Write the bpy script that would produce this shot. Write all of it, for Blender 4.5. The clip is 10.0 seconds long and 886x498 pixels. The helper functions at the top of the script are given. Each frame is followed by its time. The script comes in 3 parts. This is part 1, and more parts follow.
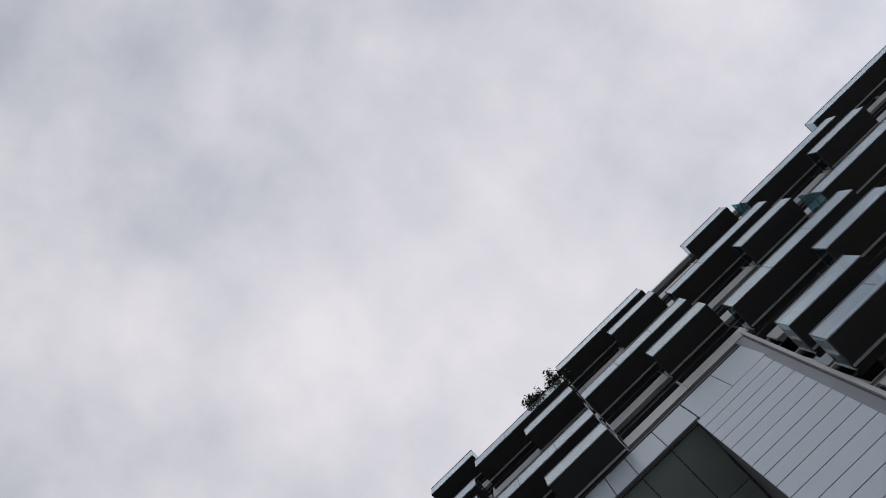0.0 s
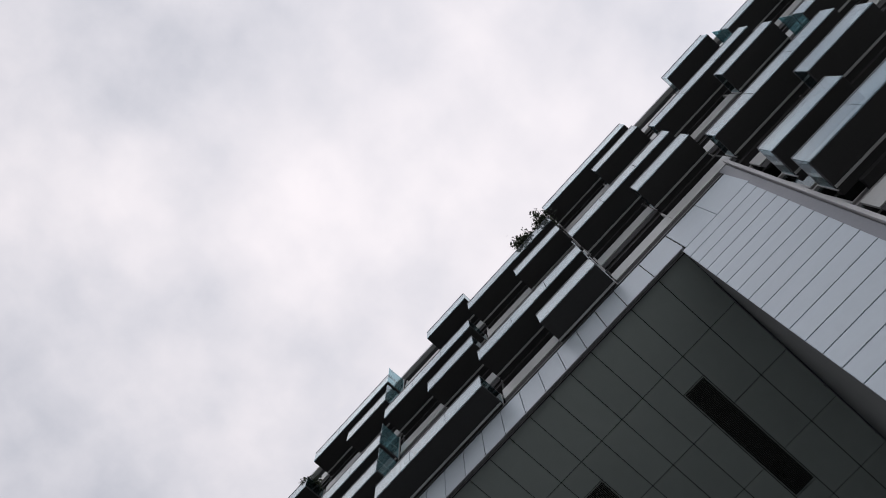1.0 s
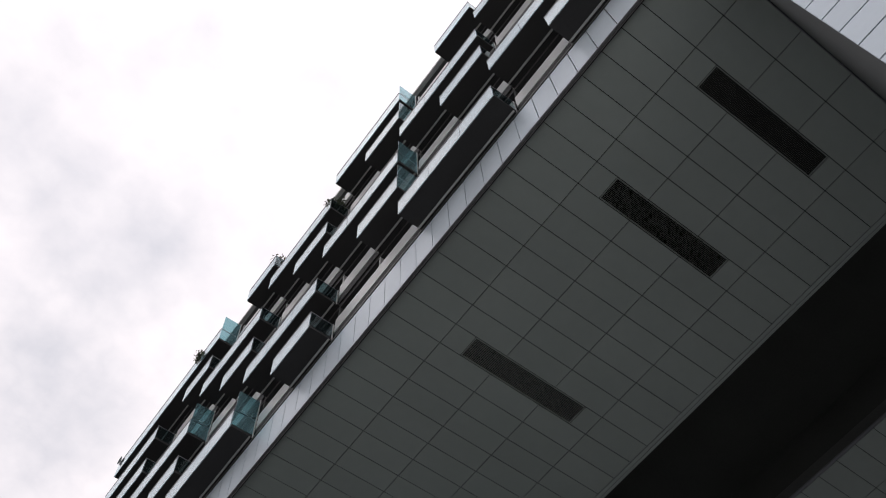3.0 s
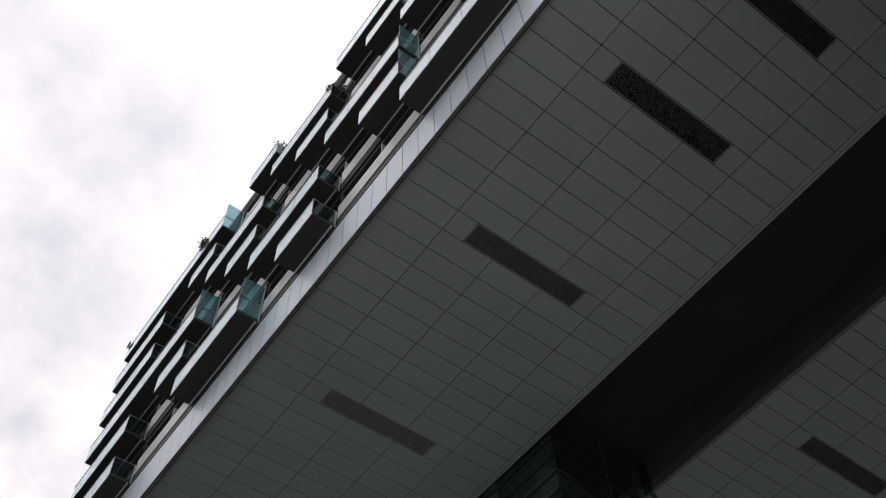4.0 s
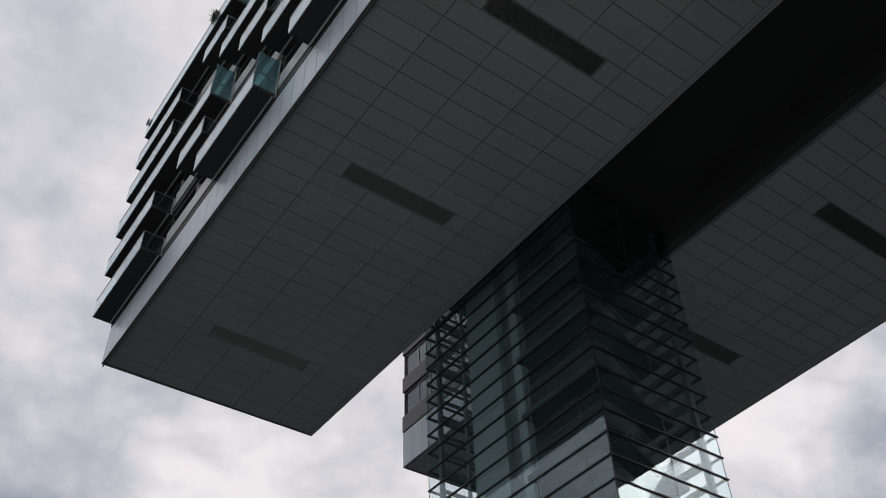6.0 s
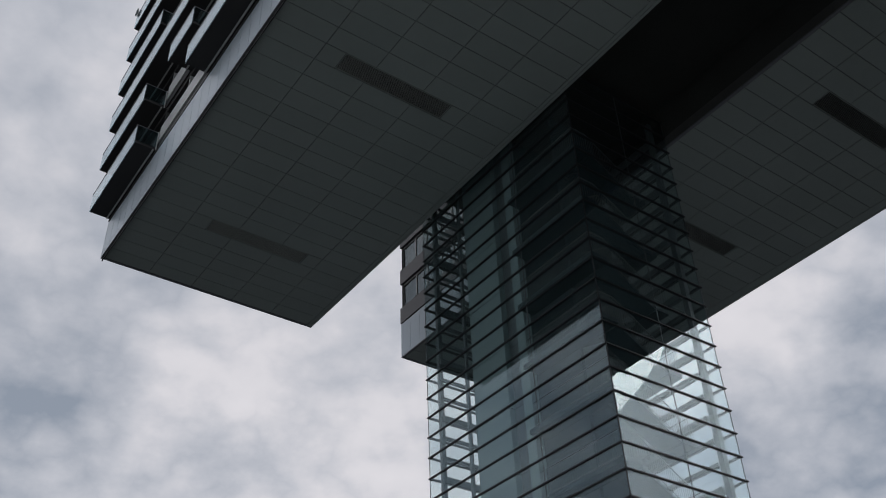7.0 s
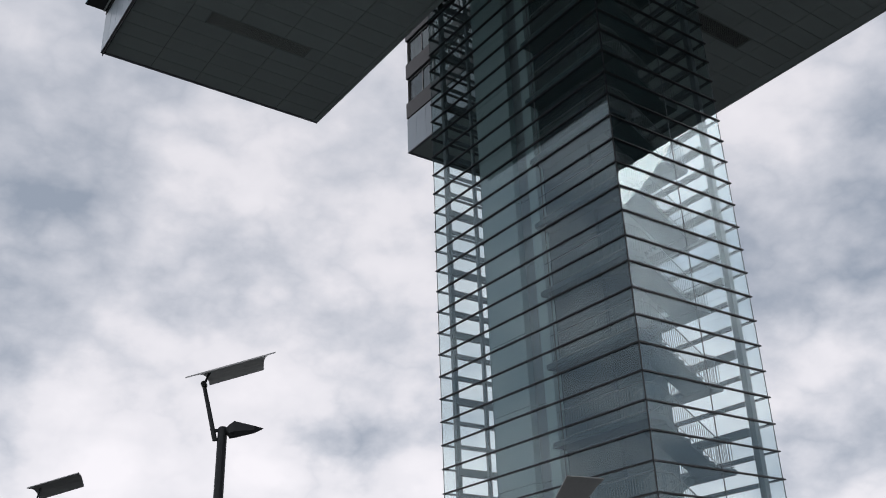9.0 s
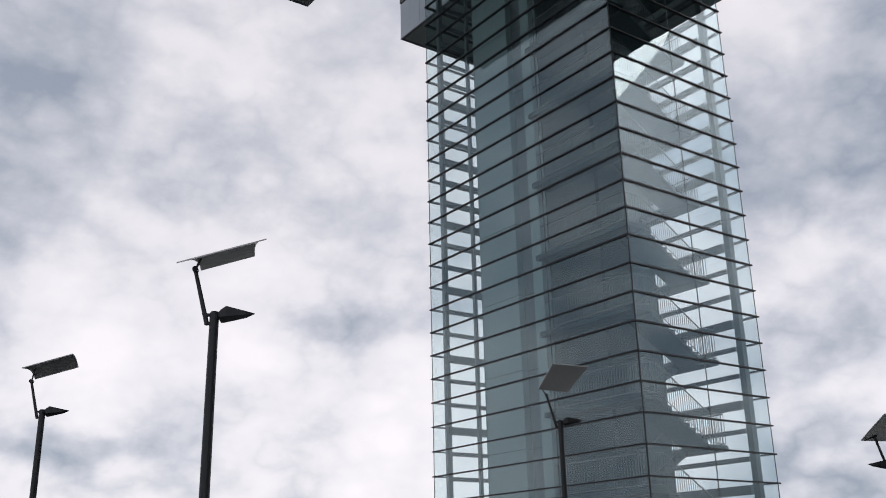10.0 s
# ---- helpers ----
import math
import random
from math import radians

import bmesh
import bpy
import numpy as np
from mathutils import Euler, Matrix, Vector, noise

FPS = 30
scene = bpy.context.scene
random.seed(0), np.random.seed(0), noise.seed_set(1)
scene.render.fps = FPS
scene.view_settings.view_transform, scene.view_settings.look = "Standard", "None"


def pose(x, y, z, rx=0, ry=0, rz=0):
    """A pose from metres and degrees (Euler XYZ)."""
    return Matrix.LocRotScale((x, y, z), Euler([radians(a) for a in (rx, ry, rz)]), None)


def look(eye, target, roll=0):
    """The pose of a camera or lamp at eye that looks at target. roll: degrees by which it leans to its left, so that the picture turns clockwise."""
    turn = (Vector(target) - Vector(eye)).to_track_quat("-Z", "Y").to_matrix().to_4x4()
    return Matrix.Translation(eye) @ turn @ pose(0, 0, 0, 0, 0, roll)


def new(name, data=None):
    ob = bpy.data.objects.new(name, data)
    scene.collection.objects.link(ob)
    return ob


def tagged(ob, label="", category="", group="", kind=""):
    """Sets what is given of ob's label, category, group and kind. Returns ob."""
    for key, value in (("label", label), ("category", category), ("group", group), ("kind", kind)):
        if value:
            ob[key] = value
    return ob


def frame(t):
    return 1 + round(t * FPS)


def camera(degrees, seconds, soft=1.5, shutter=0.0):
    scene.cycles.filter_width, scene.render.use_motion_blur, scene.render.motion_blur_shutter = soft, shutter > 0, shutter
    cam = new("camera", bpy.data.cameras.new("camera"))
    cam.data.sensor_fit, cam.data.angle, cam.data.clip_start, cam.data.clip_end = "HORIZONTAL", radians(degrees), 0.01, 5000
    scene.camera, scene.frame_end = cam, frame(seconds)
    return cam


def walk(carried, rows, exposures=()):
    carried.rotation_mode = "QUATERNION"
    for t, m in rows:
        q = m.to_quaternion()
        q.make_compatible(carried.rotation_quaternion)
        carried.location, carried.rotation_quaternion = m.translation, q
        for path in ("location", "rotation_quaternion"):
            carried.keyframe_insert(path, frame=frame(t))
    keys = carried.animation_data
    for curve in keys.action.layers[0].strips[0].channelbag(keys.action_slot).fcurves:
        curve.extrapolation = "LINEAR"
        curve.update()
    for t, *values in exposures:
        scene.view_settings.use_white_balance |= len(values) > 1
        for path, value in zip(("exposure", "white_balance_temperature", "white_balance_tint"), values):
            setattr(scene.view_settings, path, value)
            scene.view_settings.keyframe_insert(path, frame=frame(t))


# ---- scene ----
# camera: stands on the quay and tilts down from the zenith
cam = camera(49.41, 10.0, soft=1.0)
PATH = [
    (0.0, pose(0, 0, 1.6, 179.80, -0.09, -45.70)),
    (0.5, pose(0, 0, 1.6, 175.09, 1.43, -44.04)),
    (1.0, pose(0, 0, 1.6, 170.78, 1.13, -42.05)),
    (1.5, pose(0, 0, 1.6, 165.04, 1.04, -40.31)),
    (2.0, pose(0, 0, 1.6, 161.29, 1.55, -38.88)),
    (2.5, pose(0, 0, 1.6, 157.05, 1.73, -38.01)),
    (2.7, pose(0, 0, 1.6, 155.85, 1.80, -37.49)),
    (3.8, pose(0, 0, 1.6, 148.53, 2.00, -37.06)),
    (4.0, pose(0, 0, 1.6, 147.25, 1.91, -36.84)),
    (4.5, pose(0, 0, 1.6, 143.56, 2.00, -36.05)),
    (5.0, pose(0, 0, 1.6, 139.79, 2.12, -36.16)),
    (5.5, pose(0, 0, 1.6, 137.48, 1.81, -35.94)),
    (5.7, pose(0, 0, 1.6, 135.96, 1.80, -35.62)),
    (6.8, pose(0, 0, 1.6, 128.83, 1.48, -35.72)),
    (7.0, pose(0, 0, 1.6, 127.43, 1.98, -35.41)),
    (7.5, pose(0, 0, 1.6, 123.85, 2.09, -35.29)),
    (8.0, pose(0, 0, 1.6, 121.10, 2.14, -35.03)),
    (8.5, pose(0, 0, 1.6, 118.03, 1.96, -34.98)),
    (9.0, pose(0, 0, 1.6, 115.32, 1.89, -35.02)),
    (9.5, pose(0, 0, 1.6, 111.82, 1.09, -35.56)),
    (10.0, pose(0, 0, 1.6, 108.74, 1.24, -35.86)),
]
walk(cam, PATH, exposures=[
    (0.0, -0.60, 6450, 13), (0.5, -0.49, 6500, 13), (1.0, -0.33, 6600, 14), (1.5, -0.18, 6650, 14), (2.0, -0.05, 6750, 15), (2.5, 0.06, 6850, 16), (4.0, 0.20, 6950, 16), (4.5, 0.17, 6950, 16),
    (5.0, -0.05, 6950, 15), (5.5, -0.2, 6850, 14), (7.0, -0.62, 6400, 11), (7.5, -0.66, 6350, 11), (8.5, -0.48, 6350, 11), (10.0, -0.40, 6400, 13)])

# ---- sky and sun ----
world = bpy.data.worlds.new("world")
scene.world = world
world.use_nodes = True
wn, wl = world.node_tree.nodes, world.node_tree.links
SKY_AT = (2.3, 0.4, 1.1)
SUN_EL, SUN_AZ = radians(37), radians(141)


def wnode(kind, **values):
    n = wn.new(kind)
    for key, value in values.items():
        n.inputs[key].default_value = value
    return n


def wmath(op, a, b=None, clamp=False):
    n = wn.new("ShaderNodeMath")
    n.operation, n.use_clamp = op, clamp
    for i, v in enumerate((a, b)):
        if v is None:
            continue
        if isinstance(v, (int, float)):
            n.inputs[i].default_value = v
        else:
            wl.new(v, n.inputs[i])
    return n.outputs[0]


background = wn["Background"]
coord = wn.new("ShaderNodeTexCoord")
split = wn.new("ShaderNodeSeparateXYZ")
wl.new(coord.outputs["Generated"], split.inputs[0])
up = wmath("MAXIMUM", split.outputs[2], 0.0)
place = wn.new("ShaderNodeMapping")
place.inputs["Location"].default_value = SKY_AT
place.inputs["Scale"].default_value = (1.0, 1.0, 1.45)
wl.new(coord.outputs["Generated"], place.inputs["Vector"])
big = wnode("ShaderNodeTexNoise", Scale=6.5, Detail=9.0, Roughness=0.50, Distortion=0.0)
broad = wnode("ShaderNodeTexNoise", Scale=1.9, Detail=4.0, Roughness=0.5, Distortion=0.0)
for n in (big, broad):
    wl.new(place.outputs[0], n.inputs["Vector"])
mixed = wmath("ADD", wmath("MULTIPLY", big.outputs["Fac"], 0.58), wmath("MULTIPLY", broad.outputs["Fac"], 0.42))
# the cloud deck is smooth overhead and more broken towards the horizon
contrast = wmath("ADD", wmath("MULTIPLY", wmath("SUBTRACT", 1.0, up), 2.7), 1.3)
value = wmath("ADD", wmath("MULTIPLY", wmath("SUBTRACT", mixed, 0.50), contrast), 0.575)
# rounded heads of cloud, more of them towards the horizon
lumps = wnode("ShaderNodeTexNoise", Scale=11.0, Detail=5.0, Roughness=0.5)
wl.new(place.outputs[0], lumps.inputs["Vector"])
round_heads = wmath("ABSOLUTE", wmath("SUBTRACT", lumps.outputs["Fac"], 0.5))
value = wmath("ADD", value, wmath("MULTIPLY", wmath("SUBTRACT", round_heads, 0.07), wmath("MULTIPLY", wmath("SUBTRACT", 1.08, up), 2.2)))
# single dark clouds and bright breaks: direction, half width, half height, strength
CLOUDS = [
    ((0.341, 0.849, 0.403), 0.085, 0.055, -0.34), ((0.492, 0.834, 0.250), 0.12, 0.026, -0.34), ((0.261, 0.957, 0.124), 0.10, 0.022, -0.40),
    ((0.160, 0.880, 0.445), 0.08, 0.050, -0.28), ((0.790, 0.460, 0.405), 0.17, 0.085, -0.30), ((0.130, 0.836, 0.532), 0.10, 0.05, -0.16),
    ((0.300, 0.930, 0.220), 0.13, 0.045, 0.22), ((0.810, 0.520, 0.270), 0.14, 0.05, 0.26), ((0.560, 0.800, 0.170), 0.13, 0.03, 0.20),
    ((-0.400, 0.100, 0.911), 0.22, 0.22, -0.20), ((-0.246, 0.143, 0.959), 0.08, 0.10, -0.10), ((0.042, -0.352, 0.935), 0.09, 0.09, 0.16),
    # second of this row: mostly out of view, added to darken the near balcony glass
    ((-0.240, 0.230, 0.940), 0.12, 0.12, 0.10), ((-0.380, -0.360, 0.850), 0.28, 0.28, -0.45), ((-0.055, 0.523, 0.851), 0.15, 0.12, -0.10)]
# clouds whose image the tower's glass shows
CLOUDS += [
    ((-0.680, 0.620, 0.390), 0.26, 0.20, -0.42),
    ((-0.628, 0.639, 0.67), 0.05, 0.035, 0.6), ((-0.636, 0.667, 0.58), 0.05, 0.035, 0.52), ((-0.666, 0.686, 0.44), 0.05, 0.035, 0.6),
    ((-0.695, 0.681, 0.35), 0.05, 0.035, 0.68), ((-0.589, 0.704, 0.59), 0.05, 0.035, 0.3), ((-0.685, 0.653, 0.49), 0.05, 0.035, -0.52),
    ((-0.656, 0.63, 0.62), 0.04, 0.028, -0.52), ((-0.625, 0.707, 0.49), 0.05, 0.035, -0.45), ((0.709, -0.63, 0.47), 0.04, 0.028, 0.68),
    ((0.702, -0.599, 0.58), 0.05, 0.035, 0.45), ((0.734, -0.63, 0.38), 0.05, 0.035, 0.75), ((0.747, -0.605, 0.41), 0.035, 0.025, -0.75),
    ((0.737, -0.646, 0.3), 0.05, 0.035, -0.6), ((0.772, -0.619, 0.21), 0.06, 0.042, -0.6), ((0.706, -0.56, 0.65), 0.05, 0.035, 0.45)]
stir = wnode("ShaderNodeTexNoise", Scale=9.0, Detail=6.0, Roughness=0.55)
wl.new(coord.outputs["Generated"], stir.inputs["Vector"])
shift = wn.new("ShaderNodeVectorMath")
shift.operation = "MULTIPLY_ADD"
wl.new(stir.outputs["Color"], shift.inputs[0])
shift.inputs[1].default_value = (0.16, 0.16, 0.10)
wl.new(coord.outputs["Generated"], shift.inputs[2])
for way, wide, high, strength in CLOUDS:
    away, size = wn.new("ShaderNodeVectorMath"), wn.new("ShaderNodeVectorMath")
    away.operation, size.operation = "SUBTRACT", "MULTIPLY"
    wl.new(shift.outputs[0], away.inputs[0])
    away.inputs[1].default_value = (way[0] + 0.08, way[1] + 0.08, way[2] + 0.05)
    wl.new(away.outputs[0], size.inputs[0])
    size.inputs[1].default_value = (1 / wide, 1 / wide, 1 / high)
    span = wn.new("ShaderNodeVectorMath")
    span.operation = "LENGTH"
    wl.new(size.outputs[0], span.inputs[0])
    fall = wn.new("ShaderNodeMapRange")
    fall.interpolation_type = "SMOOTHSTEP"
    fall.inputs["From Min"].default_value, fall.inputs["From Max"].default_value = 0.25, 1.5
    fall.inputs["To Min"].default_value, fall.inputs["To Max"].default_value = strength, 0.0
    wl.new(span.outputs["Value"], fall.inputs[0])
    value = wmath("ADD", value, fall.outputs[0])
ramp = wn.new("ShaderNodeValToRGB")
ramp.color_ramp.elements[0].position, ramp.color_ramp.elements[0].color = 0.02, (0.36, 0.41, 0.485, 1)
ramp.color_ramp.elements[1].position, ramp.color_ramp.elements[1].color = 1.0, (1.08, 1.04, 1.055, 1)
middle = ramp.color_ramp.elements.new(0.375)
middle.color = (0.70, 0.715, 0.765, 1)
pale = ramp.color_ramp.elements.new(0.61)
pale.color = (0.93, 0.91, 0.935, 1)
wl.new(wmath("MULTIPLY", value, 0.75, True), ramp.inputs[0])
sky = wn.new("ShaderNodeTexSky")
sky.sky_type, sky.sun_disc = "NISHITA", False
sky.sun_elevation, sky.sun_rotation = SUN_EL, SUN_AZ
dim = wn.new("ShaderNodeMix")
dim.data_type, dim.blend_type = "RGBA", "MULTIPLY"
dim.inputs["Factor"].default_value = 1.0
wl.new(sky.outputs[0], dim.inputs[6])
dim.inputs[7].default_value = (0.1, 0.1, 0.1, 1)
cover = wn.new("ShaderNodeMix")
cover.data_type = "RGBA"
cover.inputs["Factor"].default_value = 0.94
wl.new(dim.outputs[2], cover.inputs[6])
wl.new(ramp.outputs[0], cover.inputs[7])
wl.new(cover.outputs[2], background.inputs["Color"])
# an overcast sky is brightest overhead and round the veiled sun
toward = wn.new("ShaderNodeVectorMath")
toward.operation = "DOT_PRODUCT"
wl.new(coord.outputs["Generated"], toward.inputs[0])
toward.inputs[1].default_value = (math.sin(SUN_AZ) * math.cos(SUN_EL), math.cos(SUN_AZ) * math.cos(SUN_EL), math.sin(SUN_EL))
veil = wmath("MULTIPLY", wmath("POWER", wmath("MAXIMUM", toward.outputs["Value"], 0.0), 16.0), 2.4)
level_up = wmath("ADD", wmath("MULTIPLY", wmath("POWER", up, 4.0), 0.22), 1.14)
low = wmath("MULTIPLY", wmath("POWER", wmath("SUBTRACT", 1.0, up), 2.0), 0.16)
wl.new(wmath("ADD", wmath("ADD", level_up, low), veil), background.inputs["Strength"])

sun_data = bpy.data.lights.new("sun", "SUN")
sun_data.energy, sun_data.angle, sun_data.color = 0.7, radians(25), (1.0, 0.96, 0.9)
sun = new("sun", sun_data)
sun.matrix_world = look((math.sin(SUN_AZ) * 90, math.cos(SUN_AZ) * 90, math.tan(SUN_EL) * 90), (0, 0, 0))


# ---- materials ----
def material(name, colour, rough=0.5, metal=0.0, vary=0.15, scale=3.0, fine=40.0, bump=0.05, per_piece=0.0, ior=1.45, streak=False, coat=0.0):
    """A surface with grain at two scales; per_piece: how far single pieces differ in tone."""
    m = bpy.data.materials.new(name)
    m.use_nodes = True
    n, l = m.node_tree.nodes, m.node_tree.links
    p = n["Principled BSDF"]
    p.inputs["Metallic"].default_value, p.inputs["IOR"].default_value = metal, ior
    p.inputs["Coat Weight"].default_value = coat
    mp = n.new("ShaderNodeMapping")
    if streak:
        mp.inputs["Scale"].default_value = (1, 1, 0.12)
    geo = n.new("ShaderNodeNewGeometry")
    l.new(geo.outputs["Position"], mp.inputs["Vector"])
    a = n.new("ShaderNodeTexNoise")
    a.inputs["Scale"].default_value, a.inputs["Detail"].default_value = scale * 0.2, 5
    b = n.new("ShaderNodeTexNoise")
    b.inputs["Scale"].default_value, b.inputs["Detail"].default_value = fine * 0.2, 4
    for t in (a, b):
        l.new(mp.outputs[0], t.inputs["Vector"])
    add = n.new("ShaderNodeMath")
    add.operation = "ADD"
    l.new(a.outputs["Fac"], add.inputs[0])
    half = n.new("ShaderNodeMath")
    half.operation = "MULTIPLY"
    half.inputs[1].default_value = 0.5
    l.new(b.outputs["Fac"], half.inputs[0])
    l.new(half.outputs[0], add.inputs[1])
    tone = add.outputs[0]
    if per_piece:
        info = n.new("ShaderNodeObjectInfo")
        k = n.new("ShaderNodeMath")
        k.operation, k.inputs[1].default_value = "MULTIPLY", per_piece
        l.new(info.outputs["Random"], k.inputs[0])
        s = n.new("ShaderNodeMath")
        s.operation = "ADD"
        l.new(tone, s.inputs[0])
        l.new(k.outputs[0], s.inputs[1])
        tone = s.outputs[0]
    r = n.new("ShaderNodeMapRange")
    r.inputs["From Min"].default_value, r.inputs["From Max"].default_value = 0.45, 1.05 + per_piece
    r.inputs["To Min"].default_value, r.inputs["To Max"].default_value = 1 - vary, 1 + vary
    l.new(tone, r.inputs[0])
    c = n.new("ShaderNodeMix")
    c.data_type, c.blend_type = "RGBA", "MULTIPLY"
    c.inputs["Factor"].default_value = 1.0
    c.inputs[6].default_value = (*colour, 1)
    l.new(r.outputs[0], c.inputs[7])
    l.new(c.outputs[2], p.inputs["Base Color"])
    rr = n.new("ShaderNodeMapRange")
    rr.inputs["From Min"].default_value, rr.inputs["From Max"].default_value = 0.3, 0.7
    rr.inputs["To Min"].default_value, rr.inputs["To Max"].default_value = max(rough - 0.06, 0.02), rough + 0.06
    l.new(a.outputs["Fac"], rr.inputs[0])
    l.new(rr.outputs[0], p.inputs["Roughness"])
    if bump:
        bu = n.new("ShaderNodeBump")
        bu.inputs["Strength"].default_value, bu.inputs["Distance"].default_value = bump, 0.02
        l.new(b.outputs["Fac"], bu.inputs["Height"])
        l.new(bu.outputs[0], p.inputs["Normal"])
    return m


def glass(name, tint, ior=1.5, wave=0.0, haze=0.0, haze_colour=(0.6, 0.65, 0.66), sheen=(0.90, 0.97, 1)):
    """Thin clear glass: what is behind it, tinted, and the mirror image that its angle gives; haze: a share of matt printed glass."""
    m = bpy.data.materials.new(name)
    m.use_nodes = True
    n, l = m.node_tree.nodes, m.node_tree.links
    out = n["Material Output"]
    n.remove(n["Principled BSDF"])
    clear, gloss, mix = (n.new(k) for k in ("ShaderNodeBsdfTransparent", "ShaderNodeBsdfGlossy", "ShaderNodeMixShader"))
    # share of mirror image: little face on, all at a grazing angle
    f0 = ((ior - 1) / (ior + 1)) ** 2
    angle = n.new("ShaderNodeLayerWeight")
    angle.inputs["Blend"].default_value = 0.5
    power, share = n.new("ShaderNodeMath"), n.new("ShaderNodeMath")
    power.operation, share.operation = "POWER", "MULTIPLY_ADD"
    power.inputs[1].default_value = 5.0
    share.inputs[1].default_value, share.inputs[2].default_value = 1 - f0, f0
    l.new(angle.outputs["Facing"], power.inputs[0])
    l.new(power.outputs[0], share.inputs[0])
    clear.inputs["Color"].default_value = (*tint, 1)
    gloss.inputs["Roughness"].default_value = 0.0
    gloss.inputs["Color"].default_value = (*sheen, 1)
    if wave:
        geo = n.new("ShaderNodeNewGeometry")
        t = n.new("ShaderNodeTexNoise")
        t.inputs["Scale"].default_value, t.inputs["Detail"].default_value = 0.7, 2
        l.new(geo.outputs["Position"], t.inputs["Vector"])
        bu = n.new("ShaderNodeBump")
        bu.inputs["Strength"].default_value, bu.inputs["Distance"].default_value = wave, 0.05
        l.new(t.outputs["Fac"], bu.inputs["Height"])
        l.new(bu.outputs[0], gloss.inputs["Normal"])
    base = clear.outputs[0]
    if haze:
        matt, hm = n.new("ShaderNodeBsdfDiffuse"), n.new("ShaderNodeMixShader")
        matt.inputs["Color"].default_value = (*haze_colour, 1)
        hm.inputs[0].default_value = haze
        l.new(base, hm.inputs[1])
        l.new(matt.outputs[0], hm.inputs[2])
        base = hm.outputs[0]
    l.new(share.outputs[0], mix.inputs[0])
    l.new(base, mix.inputs[1])
    l.new(gloss.outputs[0], mix.inputs[2])
    l.new(mix.outputs[0], out.inputs["Surface"])
    return m


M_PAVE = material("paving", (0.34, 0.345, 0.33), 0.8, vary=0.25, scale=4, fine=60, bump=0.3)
# dark ground, never in view, added to weaken the bounce on the far soffits
M_DARKGROUND = material("bounce_dimming_ground", (0.033, 0.035, 0.036), 0.85, vary=0.25, scale=4, fine=60, bump=0.3)
M_SOFFIT = material("grey_fibre_cement", (0.355, 0.408, 0.395), 0.55, vary=0.10, scale=1.2, fine=14, bump=0.03, per_piece=0.35)
M_SLAT = material("grey_vent_slat", (0.46, 0.49, 0.47), 0.7, vary=0.1)
M_VOID = material("black_backing", (0.012, 0.013, 0.013), 0.8, vary=0.2)
M_TRIM = material("dark_aluminium_trim", (0.10, 0.105, 0.105), 0.45, 0.3, vary=0.12)
M_ALU = material("brushed_aluminium_cladding", (0.505, 0.575, 0.625), 0.36, 0.2, vary=0.07, scale=1.5, fine=20, bump=0.0, per_piece=0.30)
M_BEIGE = material("grey_beige_spandrel", (0.50, 0.515, 0.51), 0.38, 0.15, vary=0.08, per_piece=0.2)
M_EDGE = material("grey_edge_metal", (0.22, 0.23, 0.25), 0.35, 0.4, vary=0.08)
M_FRAME = material("grey_window_frame", (0.50, 0.50, 0.50), 0.4, 0.3, vary=0.1)
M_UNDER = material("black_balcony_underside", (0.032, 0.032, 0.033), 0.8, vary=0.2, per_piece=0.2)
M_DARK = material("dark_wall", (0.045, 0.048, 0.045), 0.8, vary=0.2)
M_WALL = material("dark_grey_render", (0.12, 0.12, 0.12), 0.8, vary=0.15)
M_ROOM = material("room_plaster", (0.30, 0.28, 0.26), 0.9, vary=0.1)
M_CURTAIN = material("white_curtain", (0.75, 0.74, 0.71), 0.9, vary=0.1, fine=80)
M_LEGIN = material("grey_leg_render", (0.085, 0.092, 0.092), 0.7, vary=0.12, scale=1.5)
M_BRONZE = material("brown_grey_spandrel", (0.10, 0.098, 0.098), 0.4, 0.4, vary=0.1)
M_STEEL = material("grey_painted_steel", (0.12, 0.145, 0.155), 0.45, 0.2, vary=0.1)
M_BLADE = material("dark_transom", (0.035, 0.04, 0.043), 0.4, 0.4, vary=0.15)
M_CORE = material("pale_lift_shaft_concrete", (0.22, 0.30, 0.305), 0.6, vary=0.10, scale=2, fine=20, per_piece=0.25)
# far darker and tealer than concrete: the tower's dim inside is in this colour
M_SLAB = material("dimmed_stair_concrete", (0.030, 0.052, 0.060), 0.7, vary=0.25, scale=3)
M_RAIL = material("galvanised_rail", (0.16, 0.18, 0.185), 0.4, 0.5, vary=0.1)
M_POST = material("black_lamp_post", (0.022, 0.024, 0.026), 0.45, 0.2, vary=0.2)
M_MIRROR = material("matt_reflector_sheet", (0.45, 0.45, 0.44), 0.45, 0.2, vary=0.1)
M_LEAF = material("dark_leaf", (0.035, 0.05, 0.025), 0.6, vary=0.4, fine=90)
M_BROWNLEAF = material("brown_leaf", (0.10, 0.07, 0.035), 0.7, vary=0.4, fine=90)
M_BARK = material("bark", (0.10, 0.075, 0.05), 0.9, vary=0.3)
M_POT = material("grey_planter", (0.30, 0.30, 0.29), 0.6, vary=0.1)
M_GLASS = glass("tower_glass", (0.955, 0.983, 0.985), 1.74, wave=0.025, sheen=(0.78, 0.93, 0.97))
M_PANE = glass("window_glass", (0.55, 0.60, 0.60), 1.9, wave=0.03)
M_BALU = glass("balustrade_glass", (0.70, 0.80, 0.82), 3.0, wave=0.02, haze=0.16, haze_colour=(0.62, 0.68, 0.70))
